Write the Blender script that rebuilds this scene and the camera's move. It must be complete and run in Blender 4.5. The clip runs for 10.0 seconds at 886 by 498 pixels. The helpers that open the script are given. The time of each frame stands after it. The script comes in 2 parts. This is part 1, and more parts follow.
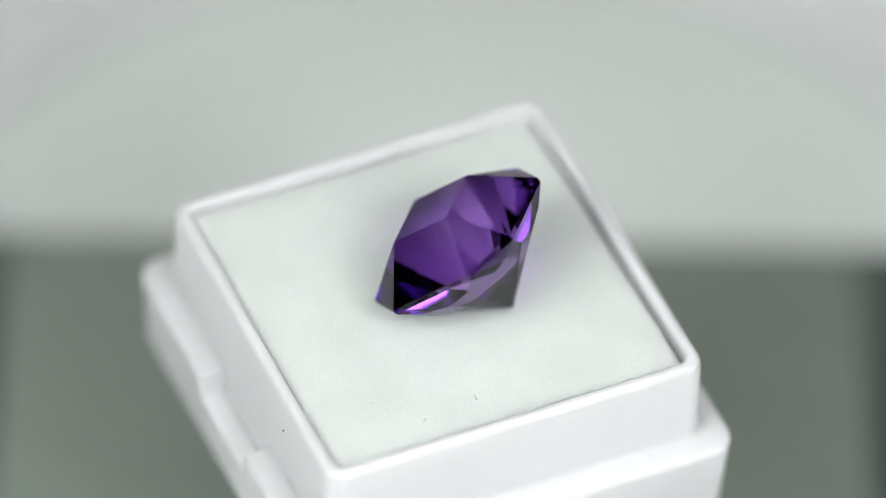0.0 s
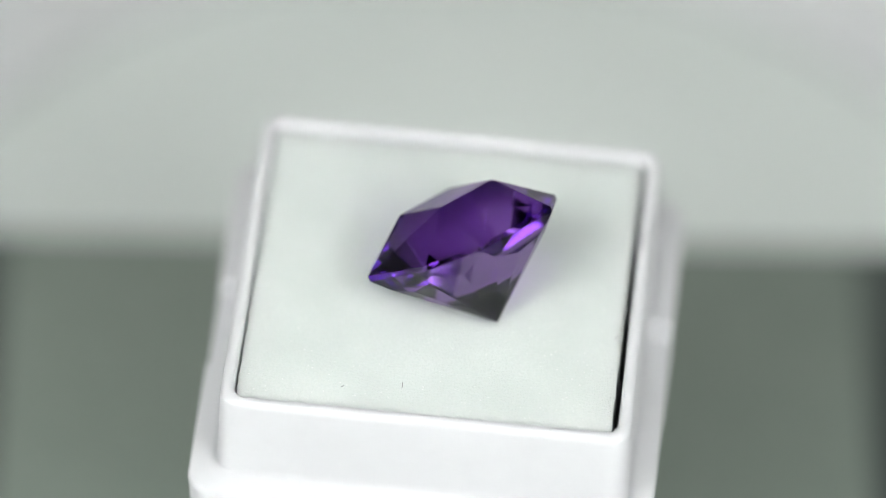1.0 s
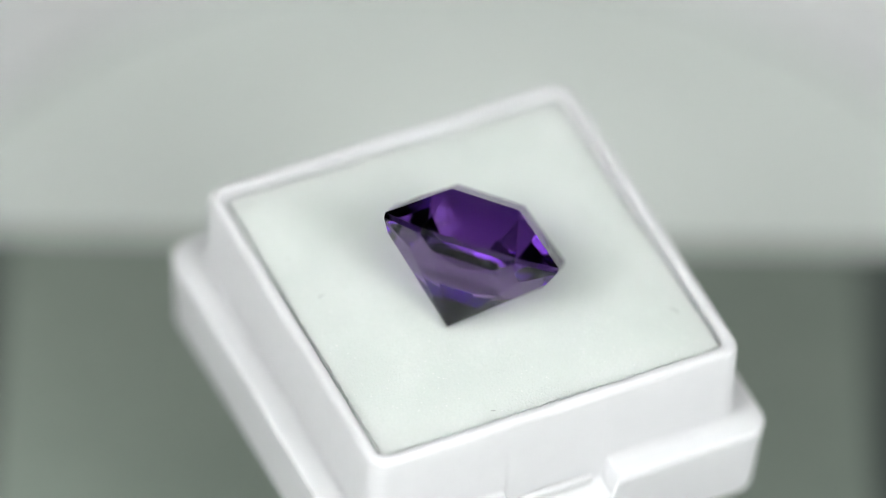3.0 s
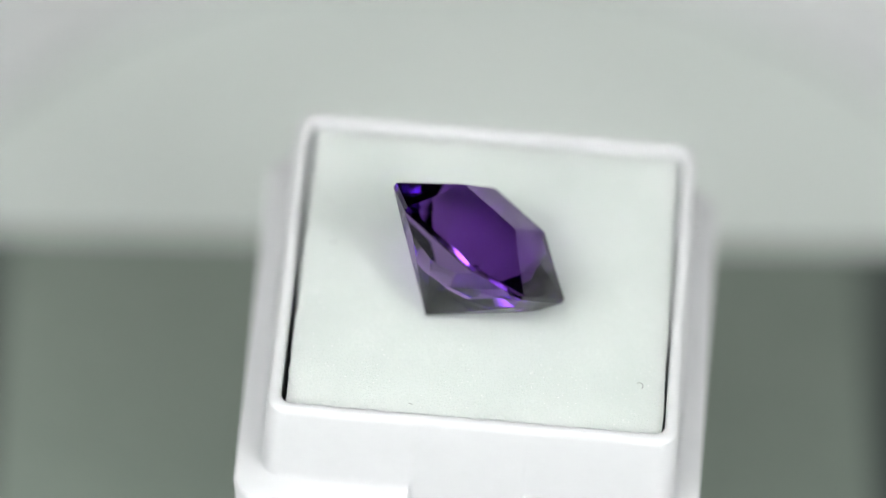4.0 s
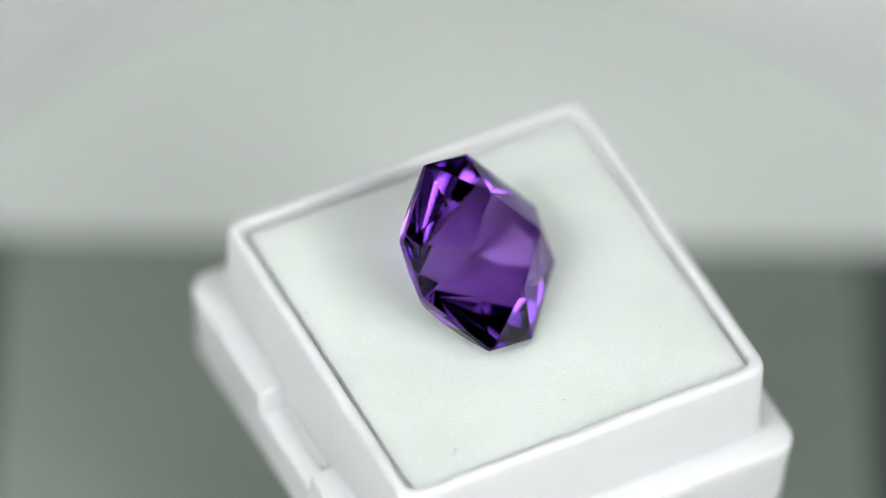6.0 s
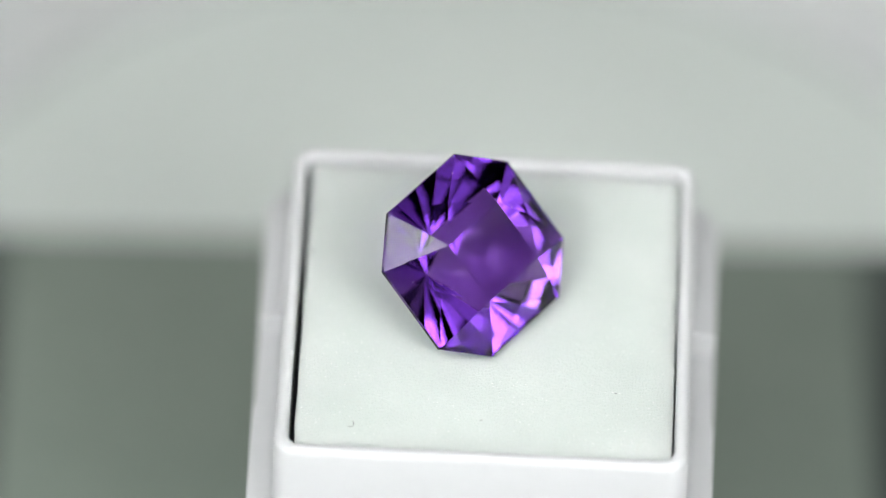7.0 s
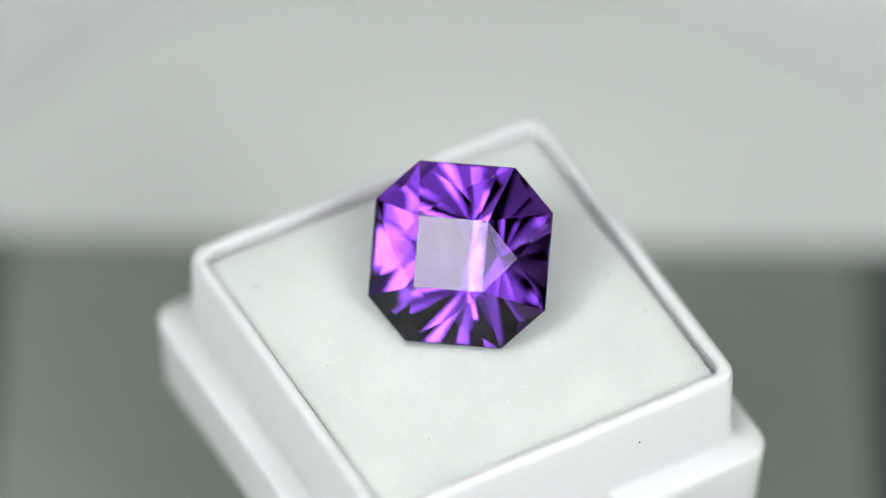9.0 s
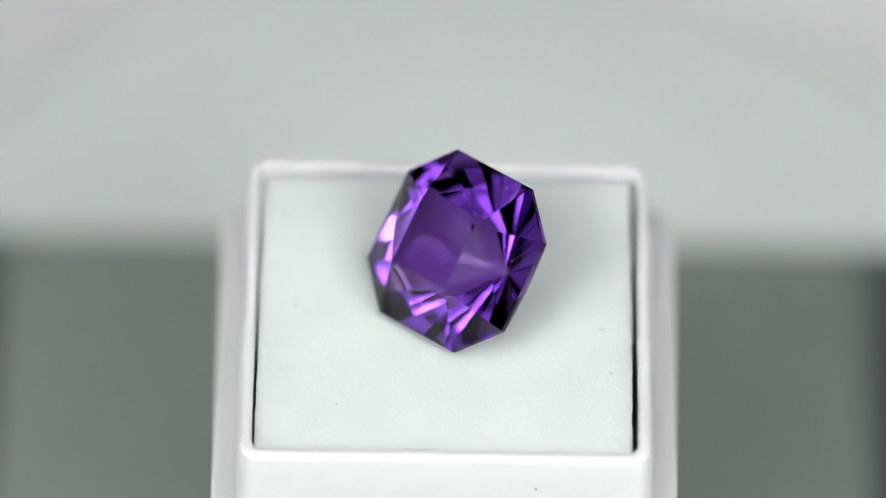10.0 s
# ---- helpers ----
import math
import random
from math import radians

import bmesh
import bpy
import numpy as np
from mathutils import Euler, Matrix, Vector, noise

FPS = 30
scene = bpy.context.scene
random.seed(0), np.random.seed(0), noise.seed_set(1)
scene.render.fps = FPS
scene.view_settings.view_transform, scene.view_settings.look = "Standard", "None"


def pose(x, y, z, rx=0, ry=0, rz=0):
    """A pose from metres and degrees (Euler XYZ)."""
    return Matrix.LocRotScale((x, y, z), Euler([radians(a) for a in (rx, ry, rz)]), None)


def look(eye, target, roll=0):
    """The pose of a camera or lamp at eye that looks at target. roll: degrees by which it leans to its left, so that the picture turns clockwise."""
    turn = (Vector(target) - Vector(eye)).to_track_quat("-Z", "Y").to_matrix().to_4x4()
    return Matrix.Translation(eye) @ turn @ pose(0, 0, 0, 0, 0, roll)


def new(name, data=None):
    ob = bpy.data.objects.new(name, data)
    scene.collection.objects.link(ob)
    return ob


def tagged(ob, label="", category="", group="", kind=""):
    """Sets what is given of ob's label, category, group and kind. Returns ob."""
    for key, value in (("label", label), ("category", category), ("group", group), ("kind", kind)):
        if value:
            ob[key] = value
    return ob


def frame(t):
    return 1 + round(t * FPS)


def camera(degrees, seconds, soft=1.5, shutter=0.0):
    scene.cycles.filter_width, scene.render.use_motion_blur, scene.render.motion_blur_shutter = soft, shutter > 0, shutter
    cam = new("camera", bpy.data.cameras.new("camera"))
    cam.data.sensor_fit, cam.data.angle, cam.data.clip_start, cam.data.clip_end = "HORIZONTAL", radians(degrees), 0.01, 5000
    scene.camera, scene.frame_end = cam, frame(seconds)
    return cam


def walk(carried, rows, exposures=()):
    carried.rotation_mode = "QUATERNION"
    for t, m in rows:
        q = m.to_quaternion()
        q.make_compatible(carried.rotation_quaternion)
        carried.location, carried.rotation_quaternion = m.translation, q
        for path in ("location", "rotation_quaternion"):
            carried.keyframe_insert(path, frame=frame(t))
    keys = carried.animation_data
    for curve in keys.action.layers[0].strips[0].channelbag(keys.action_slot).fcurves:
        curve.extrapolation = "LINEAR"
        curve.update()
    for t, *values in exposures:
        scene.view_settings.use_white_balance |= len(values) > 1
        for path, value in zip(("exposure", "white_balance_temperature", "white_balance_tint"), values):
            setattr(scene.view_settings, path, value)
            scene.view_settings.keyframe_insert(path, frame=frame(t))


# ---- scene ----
MM = 0.001
SECONDS = 10.0
RIM_Z = 66.2                      # height of the box's rim over the table, mm
TABLE_TOP = 26.0                  # top of the turntable's base, mm
SPIN = 29.44                      # degrees a second, clockwise from above

# ---- camera: stands still before the turntable ----
EYE = (0.0, -362.48 * MM, (397.21 + RIM_Z) * MM)
AIM = (-1.670 * MM, 1.995 * MM, (1.821 + RIM_Z) * MM)
cam = camera(6.48, SECONDS, soft=0.6)
cam.data.dof.use_dof = True
cam.data.dof.focus_distance = 0.5320
cam.data.dof.aperture_fstop = 8.8
walk(cam, [(0.0, look(EYE, AIM, 2.48)), (SECONDS, look(EYE, AIM, 2.48))])

# ---- world and exposure ----
world = bpy.data.worlds.new("world")
scene.world = world
world.use_nodes = True
world.node_tree.nodes["Background"].inputs["Color"].default_value = (0.9, 0.96, 1.0, 1)
world.node_tree.nodes["Background"].inputs["Strength"].default_value = 0.05
scene.view_settings.exposure = 0.14

LAMP_RIGHT = Vector((0.447, -0.594, 0.669))
LAMP_LEFT = Vector((-0.447, -0.532, 0.719))
LAMP_REACH = 0.45


# ---- materials ----
def material(name):
    m = bpy.data.materials.new(name)
    m.use_nodes = True
    t = m.node_tree
    t.nodes.clear()
    out = t.nodes.new("ShaderNodeOutputMaterial")
    return m, t, out


def node(t, kind, **inputs):
    n = t.nodes.new(kind)
    for key, value in inputs.items():
        n.inputs[key.replace("_", " ")].default_value = value
    return n


def surface(name, colour, second, rough, scale, fine, bump=0.0, distance=0.0001, specular=0.5, coat=0.0, spread=0.1, scatter=0.0):
    """A plain surface that varies at two scales (1 / scale and 1 / fine metres)."""
    m, t, out = material(name)
    bsdf = node(t, "ShaderNodeBsdfPrincipled")
    bsdf.inputs["Specular IOR Level"].default_value = specular
    bsdf.inputs["Coat Weight"].default_value = coat
    bsdf.inputs["Coat Roughness"].default_value = 0.08
    if scatter:                      # light spreads inside, metres
        bsdf.inputs["Subsurface Weight"].default_value = 1.0
        bsdf.inputs["Subsurface Radius"].default_value = (1.0, 1.0, 1.0)
        bsdf.inputs["Subsurface Scale"].default_value = scatter
    where = node(t, "ShaderNodeTexCoord")
    large = node(t, "ShaderNodeTexNoise", Scale=scale, Detail=3.0)
    small = node(t, "ShaderNodeTexNoise", Scale=fine, Detail=6.0, Roughness=0.65)
    both = node(t, "ShaderNodeMath")
    both.operation = "MULTIPLY"
    mix = node(t, "ShaderNodeMix")
    mix.data_type = "RGBA"
    mix.inputs["A"].default_value = (*colour, 1)
    mix.inputs["B"].default_value = (*second, 1)
    for n in (large, small):
        t.links.new(where.outputs["Object"], n.inputs["Vector"])
    t.links.new(large.outputs["Fac"], both.inputs[0])
    t.links.new(small.outputs["Fac"], both.inputs[1])
    ramp = node(t, "ShaderNodeMapRange")
    ramp.inputs["From Min"].default_value, ramp.inputs["From Max"].default_value = 0.12, 0.42
    t.links.new(both.outputs[0], ramp.inputs["Value"])
    t.links.new(ramp.outputs[0], mix.inputs["Factor"])
    t.links.new(mix.outputs["Result"], bsdf.inputs["Base Color"])
    gloss = node(t, "ShaderNodeMapRange")
    gloss.inputs["To Min"].default_value, gloss.inputs["To Max"].default_value = rough - spread / 2, rough + spread / 2
    t.links.new(small.outputs["Fac"], gloss.inputs["Value"])
    t.links.new(gloss.outputs[0], bsdf.inputs["Roughness"])
    if bump:
        b = node(t, "ShaderNodeBump", Strength=bump, Distance=distance)
        t.links.new(small.outputs["Fac"], b.inputs["Height"])
        t.links.new(b.outputs[0], bsdf.inputs["Normal"])
    t.links.new(bsdf.outputs[0], out.inputs["Surface"])
    return m


def glowing(name, colour, strength):
    m, t, out = material(name)
    e = node(t, "ShaderNodeEmission", Color=(*colour, 1), Strength=strength)
    t.links.new(e.outputs[0], out.inputs["Surface"])
    return m


def lit_cloth(name, peak, spread, least):
    """Lit cloth, brightest before the bulb and falling off towards the hem."""
    m, t, out = material(name)
    where = node(t, "ShaderNodeTexCoord")
    reach = node(t, "ShaderNodeVectorMath")
    reach.operation = "LENGTH"
    t.links.new(where.outputs["Object"], reach.inputs[0])
    last = reach.outputs["Value"]
    for operation, value in (("DIVIDE", spread), ("POWER", 2.0), ("MULTIPLY", -0.5), ("EXPONENT", None), ("MULTIPLY", peak), ("ADD", least)):
        n = node(t, "ShaderNodeMath")
        n.operation = operation
        t.links.new(last, n.inputs[0])
        if value is not None:
            n.inputs[1].default_value = value
        last = n.outputs[0]
    e = node(t, "ShaderNodeEmission", Color=(0.98, 1.0, 0.98, 1))
    t.links.new(last, e.inputs["Strength"])
    t.links.new(e.outputs[0], out.inputs["Surface"])
    return m


def gem_material():
    m, t, out = material("amethyst")
    bend = node(t, "ShaderNodeBsdfRefraction", Color=(0.60, 0.445, 0.74, 1), Roughness=0.0, IOR=1.55)
    shine = node(t, "ShaderNodeBsdfGlossy", Roughness=0.0)
    fres = node(t, "ShaderNodeFresnel", IOR=1.55)
    total = node(t, "ShaderNodeMapRange")
    total.inputs["From Min"].default_value, total.inputs["From Max"].default_value = 0.9, 1.0
    tint = node(t, "ShaderNodeMix")
    tint.data_type = "RGBA"
    tint.inputs["A"].default_value = (0.58, 0.58, 0.58, 1)
    tint.inputs["B"].default_value = (0.52, 0.365, 0.725, 1)      # light that is thrown back inside the stone
    t.links.new(fres.outputs[0], total.inputs["Value"])
    t.links.new(total.outputs[0], tint.inputs["Factor"])
    t.links.new(tint.outputs["Result"], shine.inputs["Color"])
    mix = node(t, "ShaderNodeMixShader")
    t.links.new(fres.outputs[0], mix.inputs[0])
    t.links.new(bend.outputs[0], mix.inputs[1])
    t.links.new(shine.outputs[0], mix.inputs[2])
    t.links.new(mix.outputs[0], out.inputs["Surface"])
    return m


PLASTIC = surface("white_plastic", (0.60, 0.602, 0.618), (0.63, 0.632, 0.648), 0.38, 60, 500, 0.02, 0.00002, spread=0.04, scatter=0.0012)
FOAM = surface("white_foam", (0.645, 0.694, 0.67), (0.735, 0.777, 0.755), 0.75, 150, 6500, 1.0, 0.00016, 0.4, scatter=0.0035)
DISC = surface("light_grey_plastic", (0.63, 0.67, 0.648), (0.685, 0.725, 0.702), 0.35, 25, 700, 0.05, 0.00004)
PANEL = surface("dark_panel", (0.21, 0.246, 0.217), (0.248, 0.283, 0.251), 0.16, 40, 500, 0.02, 0.00002)
GROOVE_GREY = surface("groove_shade_grey", (0.48, 0.50, 0.495), (0.53, 0.55, 0.545), 0.4, 60, 800, 0.05, 0.00003)
TRIM = surface("black_trim", (0.07, 0.085, 0.078), (0.09, 0.105, 0.096), 0.4, 60, 800, 0.05, 0.00003)
TABLE = surface("white_table", (0.74, 0.75, 0.76), (0.80, 0.81, 0.82), 0.5, 8, 300, 0.05, 0.00005)
WALL = surface("black_wall_paint", (0.035, 0.037, 0.037), (0.05, 0.052, 0.052), 0.85, 2, 60, 0.1, 0.0005)
BLACK = surface("black_metal", (0.03, 0.03, 0.03), (0.05, 0.05, 0.05), 0.4, 30, 400, 0.05, 0.00005)
GLINT_WHITE = surface("glint_white", (0.80, 0.82, 0.81), (0.86, 0.87, 0.86), 0.3, 500, 5000)
LINT = surface("grey_lint", (0.10, 0.10, 0.10), (0.2, 0.2, 0.2), 0.8, 500, 5000)
GEM = gem_material()
SOFT_RIGHT = lit_cloth("softbox_cloth", 16.0, 0.065, 1.1)
SOFT_LEFT = lit_cloth("softbox_cloth_second", 17.4, 0.065, 1.1)
DIM_GLOW = glowing("dim_glow", (0.96, 1.0, 0.985), 1.5)
OVERHEAD = lit_cloth("overhead_panel", 2.1, 0.12, 0.3)
CORE = glowing("led_disc", (0.98, 1.0, 0.98), 90.0)


# ---- building helpers ----
def part(name, bm, mat, parent=None, label="", smooth=None):
    """Links a bmesh as one mesh object, under parent where there is one. smooth: degrees below which edges are shaded round."""
    bmesh.ops.recalc_face_normals(bm, faces=bm.faces[:])
    if smooth is not None:
        for f in bm.faces:
            f.smooth = True
        for e in bm.edges:
            if len(e.link_faces) == 2 and e.calc_face_angle(0.0) > radians(smooth):
                e.smooth = False
    me = bpy.data.meshes.new(name)
    bm.to_mesh(me)
    bm.free()
    me.materials.append(mat)
    ob = new(name, me)
    if parent:
        ob.parent = parent
    if label:
        ob["label"] = label
    return ob


def box_mesh(x0, x1, y0, y1, z0, z1, bevel=0.0, segments=2):
    bm = bmesh.new()
    bmesh.ops.create_cube(bm, size=1.0)
    for v in bm.verts:
        v.co = Vector((x0 + (v.co.x + 0.5) * (x1 - x0), y0 + (v.co.y + 0.5) * (y1 - y0), z0 + (v.co.z + 0.5) * (z1 - z0)))
    if bevel:
        bmesh.ops.bevel(bm, geom=bm.edges[:], offset=bevel, segments=segments, affect="EDGES", profile=0.5)
    return bm


def ring_points(half, radius, cuts, steps=7):
    """A rounded square, anticlockwise, with extra points on the straight sides at the given cuts."""
    pts = []
    c = half - radius
    for k in range(4):
        a0 = -90 + 90 * k
        turn = Matrix.Rotation(radians(90 * k), 2)
        for s in cuts:
            p = turn @ Vector((s, -half))
            pts.append((p.x, p.y, k))
        centre = turn @ Vector((c, -c))
        for i in range(steps + 1):
            a = radians(a0 + 90 * i / steps)
            pts.append((centre.x + radius * math.cos(a), centre.y + radius * math.sin(a), -1))
    return pts


def lofted(rings, cap_first=True, cap_last=True):
    """Skins closed rings of equal length."""
    bm = bmesh.new()
    rows = [[bm.verts.new(p) for p in r] for r in rings]
    n = len(rows[0])
    for a, b in zip(rows, rows[1:]):
        for i in range(n):
            bm.faces.new((a[i], a[(i + 1) % n], b[(i + 1) % n], b[i]))
    if cap_first:
        bm.faces.new(rows[0][::-1])
    if cap_last:
        bm.faces.new(rows[-1])
    return bm


def turned(profile, steps=96):
    """A solid of revolution from (radius, height) pairs."""
    rings = [[(r * math.cos(2 * math.pi * i / steps), r * math.sin(2 * math.pi * i / steps), z) for i in range(steps)] for r, z in profile]
    return lofted(rings)


def facing(bm, m):
    bmesh.ops.transform(bm, matrix=m, verts=bm.verts[:])
    return bm


# ---- the room ----
def room():
    wide, high, thick = 1.5, 2.2, 0.1
    def wall(name, *span):
        tagged(part(name, box_mesh(*span), WALL), "plain matt black painted studio wall", "wall", kind="structure")
    wall("wall_north", -wide, wide, wide, wide + thick, -0.75, high)
    wall("wall_south", -wide, wide, -wide - thick, -wide, -0.75, high)
    wall("wall_east", wide, wide + thick, -wide, wide, -0.75, high)
    wall("wall_west", -wide - thick, -wide, -wide, wide, -0.75, high)
    tagged(part("ceiling", box_mesh(-wide, wide, -wide, wide, high, high + thick), WALL), "plain black ceiling of the studio", "ceiling", kind="structure")
    tagged(part("floor", box_mesh(-wide, wide, -wide, wide, -0.85, -0.75), WALL), "plain black floor of the studio", "floor", kind="structure")
    table = new("table")
    tagged(table, "white matt table under the turntable", "table")
    part("tabletop", box_mesh(-0.8, 0.8, -0.7, 0.7, -0.03, 0.0, 0.003), TABLE, table)
    for x in (-0.72, 0.72):
        for y in (-0.62, 0.62):
            part("leg", box_mesh(x - 0.02, x + 0.02, y - 0.02, y + 0.02, -0.75, -0.03, 0.003), TABLE, table)


def added_panel(direction):
    """A flat, dim glowing panel behind the camera, added to grey the stone's reflections, on a stand of its own."""
    m = look(direction.normalized() * 0.80 + Vector((0, 0, RIM_Z * MM)), (0, 0, RIM_Z * MM))
    lamp = new("added_panel")
    tagged(lamp, "flat dim glowing panel added behind the camera, on a black stand", "lamp")
    half = 0.082
    part("housing", facing(box_mesh(-half - 0.008, half + 0.008, -half - 0.008, half + 0.008, 0.001, 0.018, 0.004), m), BLACK, lamp, "black metal housing")
    part("diffuser", facing(box_mesh(-half, half, -half, half, -0.003, 0.0015, 0.001), m), DIM_GLOW, lamp, "glowing white panel")
    back = m @ Vector((0, 0, 0.024))
    pole = bmesh.new()
    bmesh.ops.create_cone(pole, cap_ends=True, segments=20, radius1=0.008, radius2=0.008, depth=back.z)
    part("pole", facing(pole, Matrix.Translation((back.x, back.y, back.z / 2))), BLACK, lamp)
    foot = bmesh.new()
    bmesh.ops.create_cone(foot, cap_ends=True, segments=32, radius1=0.06, radius2=0.055, depth=0.012)
    part("foot", facing(foot, Matrix.Translation((back.x, back.y, 0.006))), BLACK, lamp)


def ceiling_panel(wide, y0, y1, z):
    """A flat light panel that hangs over the turntable."""
    lamp = new("hanging_panel_lamp")
    tagged(lamp, "flat white light panel hanging from the ceiling", "lamp")
    part("housing", box_mesh(-wide - 0.01, wide + 0.01, y0 - 0.01, y1 + 0.01, z + 0.004, z + 0.022, 0.004), BLACK, lamp, "black metal housing")
    deep = (y1 - y0) / 2
    diffuser = part("diffuser", box_mesh(-wide, wide, -deep, deep, 0, 0.0045, 0.001), OVERHEAD, lamp, "glowing white panel")
    diffuser.matrix_basis = Matrix.Translation((0, (y0 + y1) / 2, z))
    for x in (-0.13, 0.13):
        rod = bmesh.new()
        length = 2.2 - z - 0.02
        bmesh.ops.create_cone(rod, cap_ends=True, segments=12, radius1=0.003, radius2=0.003, depth=length)
        part("rod", facing(rod, Matrix.Translation((x, (y0 + y1) / 2, 2.2 - length / 2))), BLACK, lamp)


def softbox(direction, core, mat):
    """A square softbox beside the camera, turned to the turntable."""
    at = direction.normalized() * LAMP_REACH + Vector((0, 0, RIM_Z * MM))
    m = look(at, (0, 0, RIM_Z * MM))
    lamp = new("softbox_lamp")
    tagged(lamp, "square white softbox lamp on a black stand", "lamp", "softbox lamps beside the camera")
    half = 0.128
    hood = lofted([[(x * s, y * s, z) for x, y in ((-1, -1), (1, -1), (1, 1), (-1, 1))] for s, z in ((half + 0.004, -0.004), (half + 0.004, 0.03), (0.035, 0.11))])
    part("hood", facing(hood, m @ Matrix.Translation((0, 0, 0.004))), BLACK, lamp, "black cloth hood")
    cloth = box_mesh(-half, half, -half, half, -0.0045, -0.0015, 0.001)
    part("diffuser", cloth, mat, lamp, "glowing white cloth").matrix_basis = m
    disc = bmesh.new()
    bmesh.ops.create_cone(disc, cap_ends=True, segments=48, radius1=0.012, radius2=0.012, depth=0.003)
    part("led_disc", facing(disc, m @ Matrix.Translation((0, core, -0.008))), CORE, lamp, "bright round light")
    back = m @ Vector((0, 0, 0.11))
    pole = bmesh.new()
    bmesh.ops.create_cone(pole, cap_ends=True, segments=20, radius1=0.008, radius2=0.008, depth=back.z)
    part("pole", facing(pole, Matrix.Translation((back.x, back.y, back.z / 2))), BLACK, lamp)
    foot = bmesh.new()
    bmesh.ops.create_cone(foot, cap_ends=True, segments=32, radius1=0.06, radius2=0.055, depth=0.012)
    part("foot", facing(foot, Matrix.Translation((back.x, back.y, 0.006))), BLACK, lamp)


# ---- the turntable ----
def rounded_plate(x0, x1, y0, y1, r, z0, z1, edge):
    """A plate with rounded corners and a soft upper edge."""
    rings = []
    for inset, z in ((0, z0), (0, z1 - edge), (edge * 0.3, z1 - edge * 0.3), (edge, z1)):
        ring = []
        for cx, cy, a0 in ((x1 - r, y0 + r, -90), (x1 - r, y1 - r, 0), (x0 + r, y1 - r, 90), (x0 + r, y0 + r, 180)):
            for i in range(9):
                a = radians(a0 + 90 * i / 8)
                ring.append((cx + (r - inset) * math.cos(a), cy + (r - inset) * math.sin(a), z))
        rings.append(ring)
    return lofted(rings)


def turntable():
    base = new("turntable_base")
    tagged(base, "round light grey turntable base with a dark glossy panel", "turntable")
    top = TABLE_TOP * MM
    place = Matrix.Translation((0, 0.0201, 0)) @ Matrix.Diagonal((1.0555, 1.0555, 1, 1))
    round_place = Matrix.Translation((0, 0.0262, 0)) @ Matrix.Diagonal((0.925, 0.925, 1, 1))
    part("body", facing(turned([(0.0485, 0), (0.0495, 0.001), (0.0495, top - 0.0012), (0.0491, top - 0.0004), (0.0483, top)], 128), round_place), DISC, base, smooth=40)
    # grey ring drawn for the shadow line of the groove along the edge
    edge = lofted([[(r * math.cos(math.pi * i / 64), r * math.sin(math.pi * i / 64), z) for i in range(128)] for r, z in ((0.0486, top - 0.001), (0.0486, top + 0.0004), (0.0494, top + 0.0004), (0.0499, top), (0.0499, top - 0.004), (0.0486, top - 0.001))], False, False)
    part("groove_ring", facing(edge, round_place), GROOVE_GREY, base, "grey ring in place of the shaded groove round the edge", 40)
    turn = place @ pose(-0.0017, 0, 0, 0, 0, 2.2)
    part("trim", facing(rounded_plate(-0.0355, 0.0355, -0.0105, 0.0202, 0.003, top - 0.002, top + 0.0004, 0.0004), turn), TRIM, base, "black rim round the panel", 40)
    part("panel", facing(rounded_plate(-0.0308, 0.0308, -0.0095, 0.0198, 0.002, top - 0.001, top + 0.0010, 0.0006), turn), PANEL, base, "dark grey-green glossy panel", 40)


def platform():
    high = (RIM_Z - BOX_H - TABLE_TOP + 0.6) * MM
    profile = [(0.008, 0), (0.0085, 0.0004), (0.0085, 0.003), (0.007, 0.0045), (0.007, high - 0.004), (0.0105, high - 0.003), (0.011, high - 0.002), (0.011, high - 0.0009), (0.0105, high - 0.0005)]
    ob = part("rotating_pedestal", turned(profile, 64), TRIM, smooth=40)
    return tagged(ob, "small black round pedestal under the box", "pedestal")


# ---- the box, its pad and the stone ----
BOX_H = 14.2
CUTS = (-4.0, -3.9, -3.8, -3.7, -3.6, -3.5, 3.5, 3.6, 3.7, 3.8, 3.9, 4.0)
BOX_TURN, STONE_TURN = 25.839, SPIN * 8.8      # degrees at the start
TILT = Matrix(((1, 0, 0.0063, 0), (0, 1, 0.0208, 0), (-0.0063, -0.0208, 1, 0), (0, 0, 0, 1)))
SEAT = Matrix.Translation((-1.600 * MM, 1.263 * MM, RIM_Z * MM)) @ TILT @ Matrix.Translation((0, 0, -BOX_H * MM))
LIE = Matrix(((0.98788, -0.04153, -0.14958, -0.39867 * MM), (-0.07192, 0.73146, -0.67808, -0.90780 * MM), (0.13758, 0.68061, 0.71961, (4.45682 + RIM_Z) * MM), (0, 0, 0, 1)))



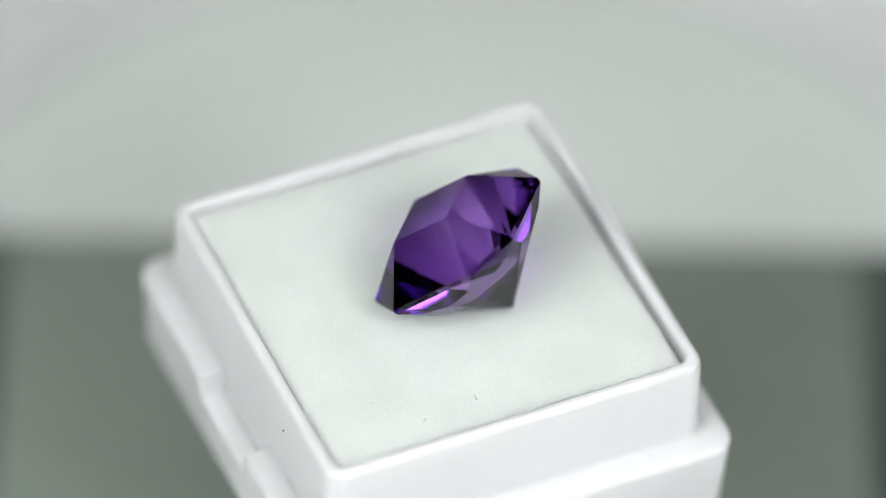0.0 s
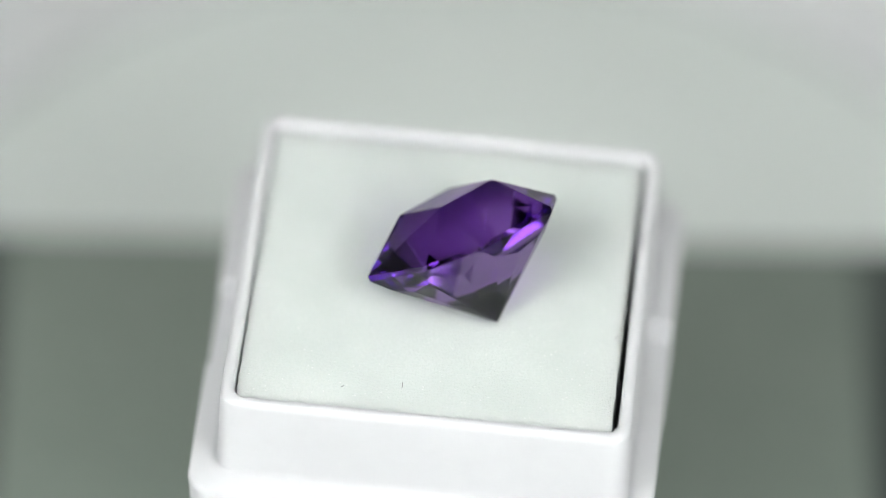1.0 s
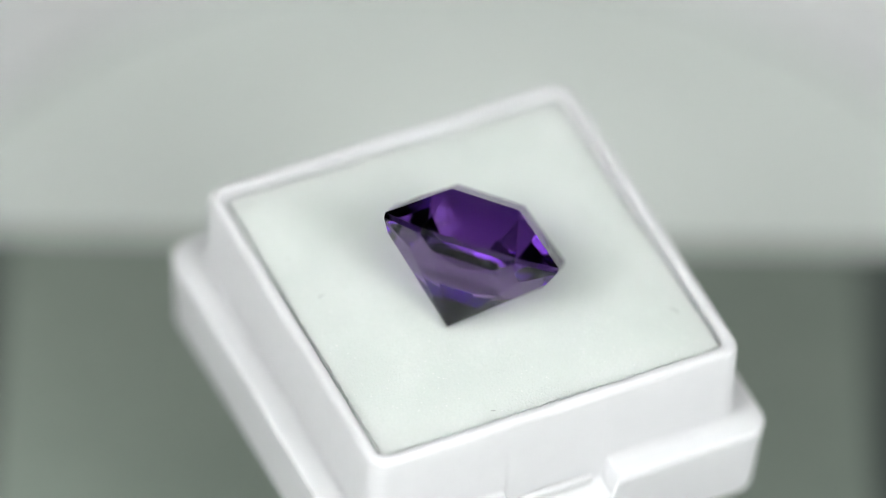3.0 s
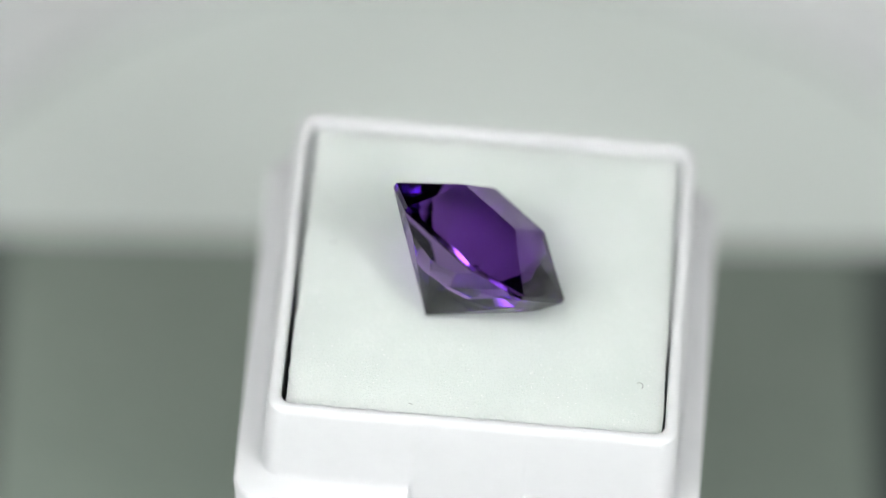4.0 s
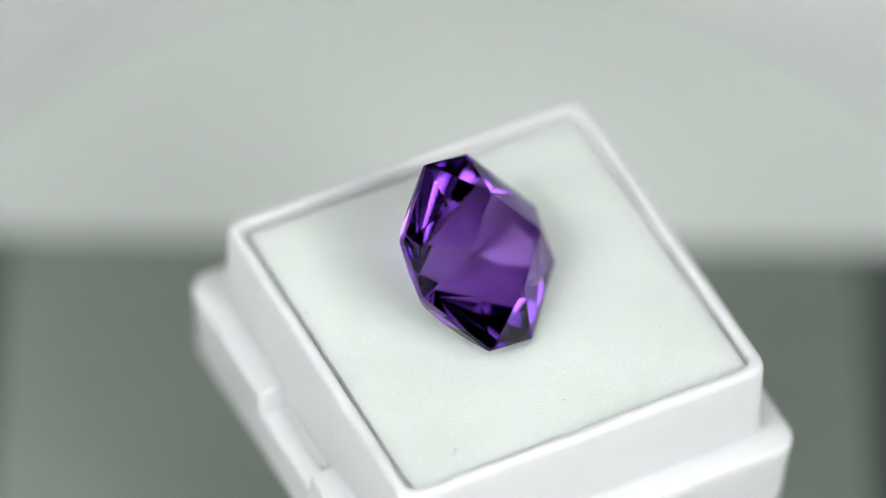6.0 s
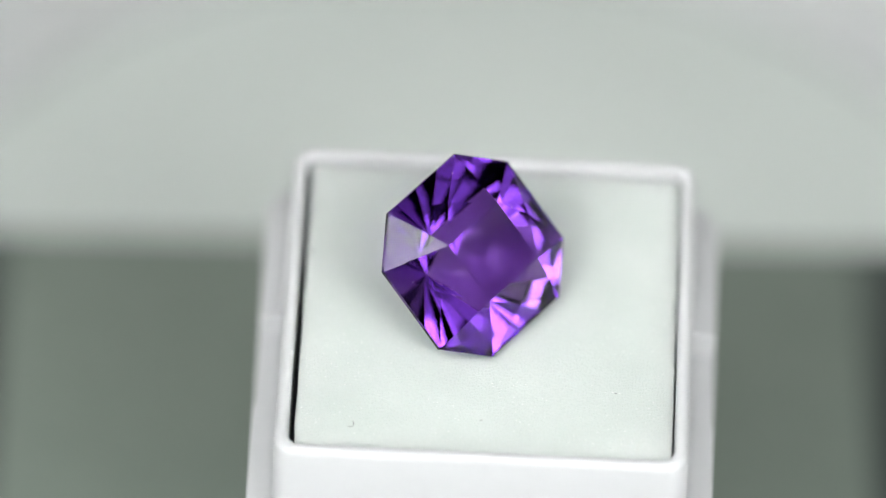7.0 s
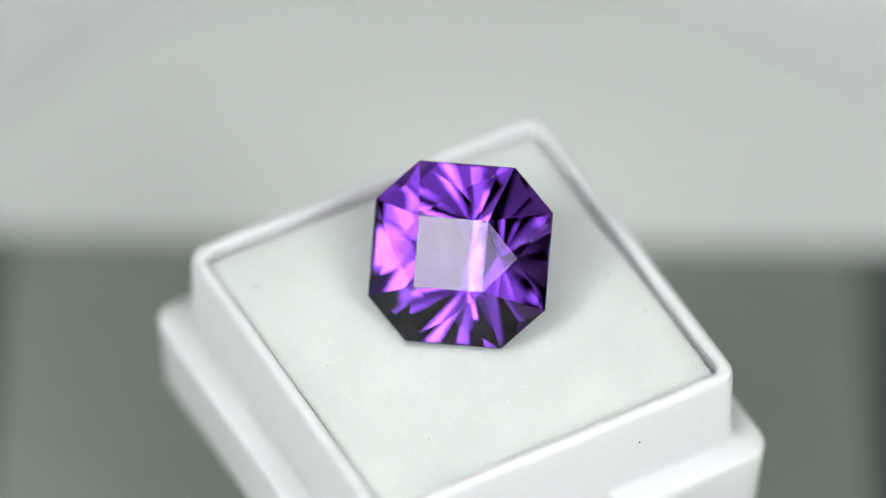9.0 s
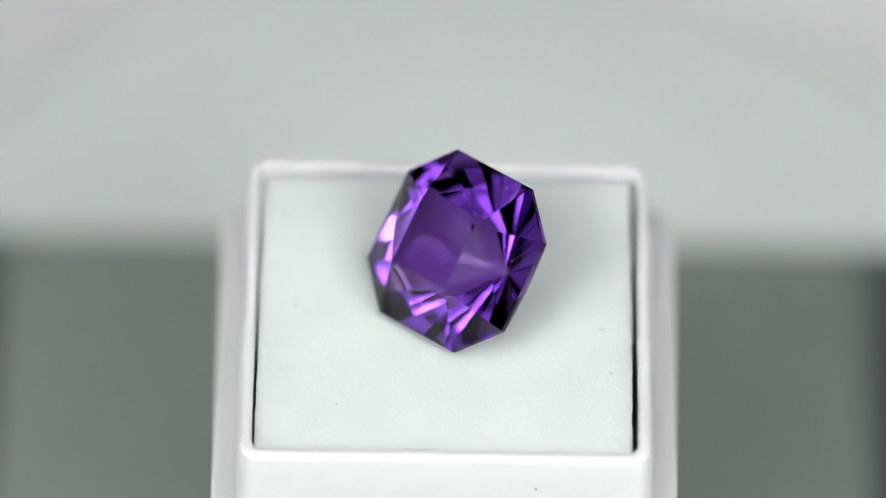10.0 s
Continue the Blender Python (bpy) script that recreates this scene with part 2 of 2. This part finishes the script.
def gem_box():
    thing = new("gem_box")
    tagged(thing, "open white plastic gem box with stepped sides", "box")
    profile = [(14.9, 1.2, 0.6), (15.35, 1.5, 0.72), (15.55, 1.65, 1.1), (15.85, 1.8, 6.3), (15.93, 1.85, 6.8), (15.9, 1.82, 7.05), (15.78, 1.74, 7.22), (15.52, 1.62, 7.32),
               (15.1, 1.55, 7.36), (14.7, 1.5, 7.40), (14.4, 1.45, 7.48), (14.2, 1.4, 7.65), (14.1, 1.33, 7.95), (14.06, 1.3, 8.5), (14.0, 1.3, 13.6),
               (13.93, 1.27, 13.95), (13.76, 1.2, 14.14), (13.58, 1.1, 14.2), (13.40, 1.0, 14.2), (13.22, 0.95, 14.12), (13.08, 0.9, 13.9), (13.0, 0.9, 2.0)]
    rings = []
    for half, r, z in profile:
        ring = []
        for x, y, side in ring_points(half, r, CUTS):
            h = z
            across = abs(y) if side in (1, 3) else 99
            if across < 4.0 and 6.2 < z < 9.0:      # finger notch in two opposite ledges
                u = min(1.0, (4.0 - across) / 0.4)
                h = z - 1.7 * u * u * (3 - 2 * u)
            ring.append((x * MM, y * MM, h * MM))
        rings.append(ring)
    part("body", lofted(rings), PLASTIC, thing, smooth=32)
    for s in (-1, 1):
        x = sorted((s * 13.5, s * 14.42))
        bm = box_mesh(x[0] * MM, x[1] * MM, -2.9 * MM, 2.9 * MM, 4.8 * MM, 6.4 * MM, 0.36 * MM, 6)
        part("snap_tab", bm, PLASTIC, thing, smooth=60)
    for y, z in ((-6.2, 11.3),):
        bm = bmesh.new()
        bmesh.ops.create_icosphere(bm, subdivisions=1, radius=0.09 * MM)
        part("speck", facing(bm, Matrix.Translation((-14.03 * MM, y * MM, z * MM))), LINT, thing, "tiny dark speck")
    return thing


def stone_planes():
    """The facets of a square cut-corner stone, each a point and an outward direction, in mm."""
    a, b, s, ht, hk = 6.188, 3.332, 2.413, 2.864, 6.490
    apex = (4.37, 0.0, 1.61)
    girdle = 0.36
    planes = [((0, 0, ht), (0, 0, 1))]

    def through_points(p, q, r):
        p, q, r = Vector(p), Vector(q), Vector(r)
        n = (q - p).cross(r - p).normalized()
        centre = Vector((0, 0, -0.8))
        return (p, n if n.dot(p - centre) > 0 else -n)

    def add(p, q, r, mirrored):
        """The plane through three points, repeated round the stone, with its mirror image where there is one."""
        for k in range(4):
            m = Matrix.Rotation(radians(90 * k), 3, "Z")
            for flip in ((1, -1) if mirrored else (1,)):
                planes.append(through_points(*[m @ Vector((v[0], v[1] * flip, v[2])) for v in (p, q, r)]))

    def lower(point, around, steep, mirrored):
        """A facet under the girdle through a point, turned around the axis by degrees and that steep."""
        for k in range(4):
            m = Matrix.Rotation(radians(90 * k), 3, "Z")
            for flip in ((1, -1) if mirrored else (1,)):
                f, t = radians(around), radians(steep)
                n = Vector((math.sin(t) * math.cos(f), flip * math.sin(t) * math.sin(f), -math.cos(t)))
                planes.append((m @ Vector((point[0], point[1] * flip, point[2])), m @ n))

    culet = (0, 0, -hk)
    rim = (a, b, -girdle)
    add((s, s, ht), (s, -s, ht), apex, False)                 # star facet
    add((s, s, ht), (a, b, 0), apex, True)                    # upper side facets
    add((a, b, 0), (a, -b, 0), apex, False)                   # lower side facet
    add((s, s, ht), (a, b, 0), (b, a, 0), False)              # corner facet
    add((a, b, 0), (a, -b, 0), (a - 0.02, 0, -2), False)      # girdle, sides
    add((a, b, 0), (b, a, 0), (a, b, -1), False)              # girdle, corners
    add(rim, (b, a, -girdle), (3.95, 3.95, -1.63), False)     # corner break
    lower(rim, 0, 64, False)                                  # breaks under the sides
    lower(culet, 9, 40.6, True)                               # paired mains under the sides
    lower(culet, 36, 41.2, True)                              # paired mains under the corners
    return planes


def dent_under_stone():
    """How deep the stone's underside lies over the pad's own space, as a function of x and y in mm."""
    to_pad = (Matrix.Rotation(radians(BOX_TURN), 4, "Z") @ SEAT).inverted() @ Matrix.Rotation(radians(STONE_TURN), 4, "Z") @ LIE
    turn, shift = to_pad.to_3x3(), to_pad.translation / MM
    sides = [(turn @ Vector(p) + shift, turn @ Vector(n)) for p, n in stone_planes()]

    def underside(x, y):
        lo, hi = -50.0, 50.0
        for p, n in sides:
            rest = n.dot(p) - n.x * x - n.y * y
            if n.z < -1e-6:
                lo = max(lo, rest / n.z)
            elif n.z > 1e-6:
                hi = min(hi, rest / n.z)
        return lo if lo < hi else 99.0
    return underside


def foam_pad():
    rng = random.Random(4)
    half, top = 12.78, BOX_H - 0.25
    underside = dent_under_stone()
    bm = bmesh.new()
    n = 130
    grid = []
    for j in range(n + 1):
        row = []
        for i in range(n + 1):
            x, y = (2 * i / n - 1) * half, (2 * j / n - 1) * half
            edge = max(abs(x), abs(y)) - (half - 0.45)
            z = top - (0.10 * (edge / 0.45) ** 2 if edge > 0 else 0) - 0.30 * (max(abs(x), abs(y)) / half) ** 5
            z += 0.035 * noise.noise((x * 0.35, y * 0.35, 3.0)) + 0.018 * noise.noise((x * 1.7, y * 1.7, 7.0))
            wob = 0.06 * noise.noise((x * 0.5, y * 0.5, 11.0)) + 0.09 * noise.noise((x * 3.1, y * 3.1, 5.0)) if edge > 0.2 else 0
            if edge < -2 and math.hypot(x, y) < 11:
                under = min(underside(x + u * 0.3 - 0.15, y + w * 0.3 + 0.10) for u in (-1, 0, 1) for w in (-1, 0, 1))
                z = min(z, under - 0.05)
            row.append(bm.verts.new(((x * (1 + wob / half) - 0.15) * MM, (y * (1 + wob / half) + 0.10) * MM, z * MM)))
        grid.append(row)
    for j in range(n):
        for i in range(n):
            bm.faces.new((grid[j][i], grid[j][i + 1], grid[j + 1][i + 1], grid[j + 1][i]))
    border = grid[0][:] + [grid[j][n] for j in range(1, n + 1)] + [grid[n][i] for i in range(n - 1, -1, -1)] + [grid[j][0] for j in range(n - 1, 0, -1)]
    low = [bm.verts.new((v.co.x, v.co.y, 2.05 * MM)) for v in border]
    for i in range(len(border)):
        k = (i + 1) % len(border)
        bm.faces.new((border[i], low[i], low[k], border[k]))
    bm.faces.new(low[::-1])
    pad = part("foam_pad", bm, FOAM, smooth=50)
    tagged(pad, "white velvety foam pad lying in the gem box", "foam pad")
    for x, y, length, curl in ((-1.8, -10.85, 0.45, 20), (-5.9, -11.3, 0.25, 10), (9.1, 11.3, 0.8, 190), (12.2, -4.4, 0.3, 20), (0.0, 10.27, 0.16, 10), (-8.88, 7.3, 0.2, 15)):
        fibre = bmesh.new()
        steps, a, p = 8, rng.uniform(0, 6.28), Vector((x, y, top + 0.05))
        rows = []
        for i in range(steps + 1):
            side = Vector((-math.sin(a), math.cos(a), 0)) * 0.022
            rise = Vector((0, 0, 0.022))
            rows.append([fibre.verts.new((p + d) * MM) for d in (side, rise, -side, -rise)])
            p += Vector((math.cos(a), math.sin(a), 0.15)) * length / steps
            a += radians(curl) / steps
        for u, w in zip(rows, rows[1:]):
            for k in range(4):
                fibre.faces.new((u[k], u[(k + 1) % 4], w[(k + 1) % 4], w[k]))
        part("lint", fibre, LINT, pad, "tiny dark fibre", 80)
    # white grains stand in for foam glints, thicker in patches and along the rim
    glint_grains = bmesh.new()
    count = 0
    while count < 420:
        x, y = rng.uniform(-12.3, 12.3), rng.uniform(-12.3, 12.3)
        patch = noise.noise((x * 0.28, y * 0.28, 21.0)) + 0.5 * noise.noise((x * 0.9, y * 0.9, 4.0)) + 0.35 * (max(abs(x), abs(y)) / 12.3) ** 4
        if math.hypot(x, y) < 6.0 or patch < rng.uniform(0.0, 0.7):
            continue
        r = rng.uniform(0.025, 0.055)
        at = Vector((x, y, top - 0.30 * (max(abs(x), abs(y)) / half) ** 5 + 0.02))
        a = rng.uniform(0, 6.28)
        long, side, rise = Vector((math.cos(a), math.sin(a), 0.2)) * r * rng.uniform(1, 1.9), Vector((-math.sin(a), math.cos(a), 0)) * r, Vector((0, 0, r))
        v = [glint_grains.verts.new((at + d) * MM) for d in (long, side, -long, -side, rise, -rise)]
        for i in range(4):
            glint_grains.faces.new((v[i], v[(i + 1) % 4], v[4]))
            glint_grains.faces.new((v[(i + 1) % 4], v[i], v[5]))
        count += 1
    tagged(part("glint_grains", glint_grains, GLINT_WHITE, pad, "tiny white grains that stand in for glints"), kind="stuff")
    return pad


def gemstone():
    """Each facet is a plane that cuts the rough block."""
    bm = bmesh.new()
    bmesh.ops.create_cube(bm, size=30.0)
    for p, n in stone_planes():
        cut = bmesh.ops.bisect_plane(bm, geom=bm.verts[:] + bm.edges[:] + bm.faces[:], dist=1e-5, plane_co=p, plane_no=n, clear_outer=True)
        edges = [g for g in cut["geom_cut"] if isinstance(g, bmesh.types.BMEdge) and g.is_valid and len(g.link_faces) == 1]
        if len(edges) > 2:
            bmesh.ops.contextual_create(bm, geom=edges)
    bmesh.ops.remove_doubles(bm, verts=bm.verts[:], dist=1e-4)
    bmesh.ops.scale(bm, vec=(MM, MM, MM), verts=bm.verts[:])
    bmesh.ops.recalc_face_normals(bm, faces=bm.faces[:])
    ob = new("gemstone")
    for name, low, high in (("crown", 0.05, 2.0), ("girdle", -0.05, 0.05), ("pavilion", -2.0, -0.05)):
        shell = bm.copy()
        bmesh.ops.delete(shell, geom=[f for f in shell.faces if not low <= f.normal.z < high], context="FACES")
        me = bpy.data.meshes.new(name)
        shell.to_mesh(me)
        shell.free()
        me.materials.append(GEM)
        new(name, me).parent = ob
    bm.free()
    for p, q, along in (((2.413, 2.413, 2.864), (4.37, 0, 1.61), 0.45), ((2.413, -2.413, 2.864), (4.37, 0, 1.61), 0.75), ((4.37, 0, 1.61), (6.188, 3.332, 0), 0.4),
                        ((0, 4.37, 1.61), (3.332, 6.188, 0), 0.6), ((-2.413, 2.413, 2.864), (0, 4.37, 1.61), 0.3), ((-4.37, 0, 1.61), (-6.188, 3.332, 0), 0.5)):
        grain = bmesh.new()
        bmesh.ops.create_icosphere(grain, subdivisions=1, radius=0.035 * MM)
        part("dust_speck", facing(grain, Matrix.Translation(Vector(p).lerp(Vector(q), along) * MM)), PLASTIC, ob, "tiny white dust speck")
    return tagged(ob, "faceted purple amethyst with cut corners, tilted on foam", "gemstone")


room()
added_panel(Vector((-0.065, -0.740, 0.669)))
ceiling_panel(0.29, -0.32, -0.02, 0.58)
softbox(LAMP_RIGHT, -0.025, SOFT_RIGHT)
softbox(LAMP_LEFT, 0.03, SOFT_LEFT)
turntable()
spinner = platform()
case = gem_box()
pad = foam_pad()
stone = gemstone()


def motions():
    """Box, pad and stone turn together about the turntable's axis."""
    steps = 40
    def rows(start, m):
        return [(SECONDS * i / steps, Matrix.Rotation(radians(start - SPIN * SECONDS * i / steps), 4, "Z") @ m) for i in range(steps + 1)]
    walk(case, rows(BOX_TURN, SEAT))
    walk(pad, rows(BOX_TURN, SEAT))
    walk(stone, rows(STONE_TURN, LIE))
    walk(spinner, rows(BOX_TURN, Matrix.Translation((0, 0, TABLE_TOP * MM))))


motions()
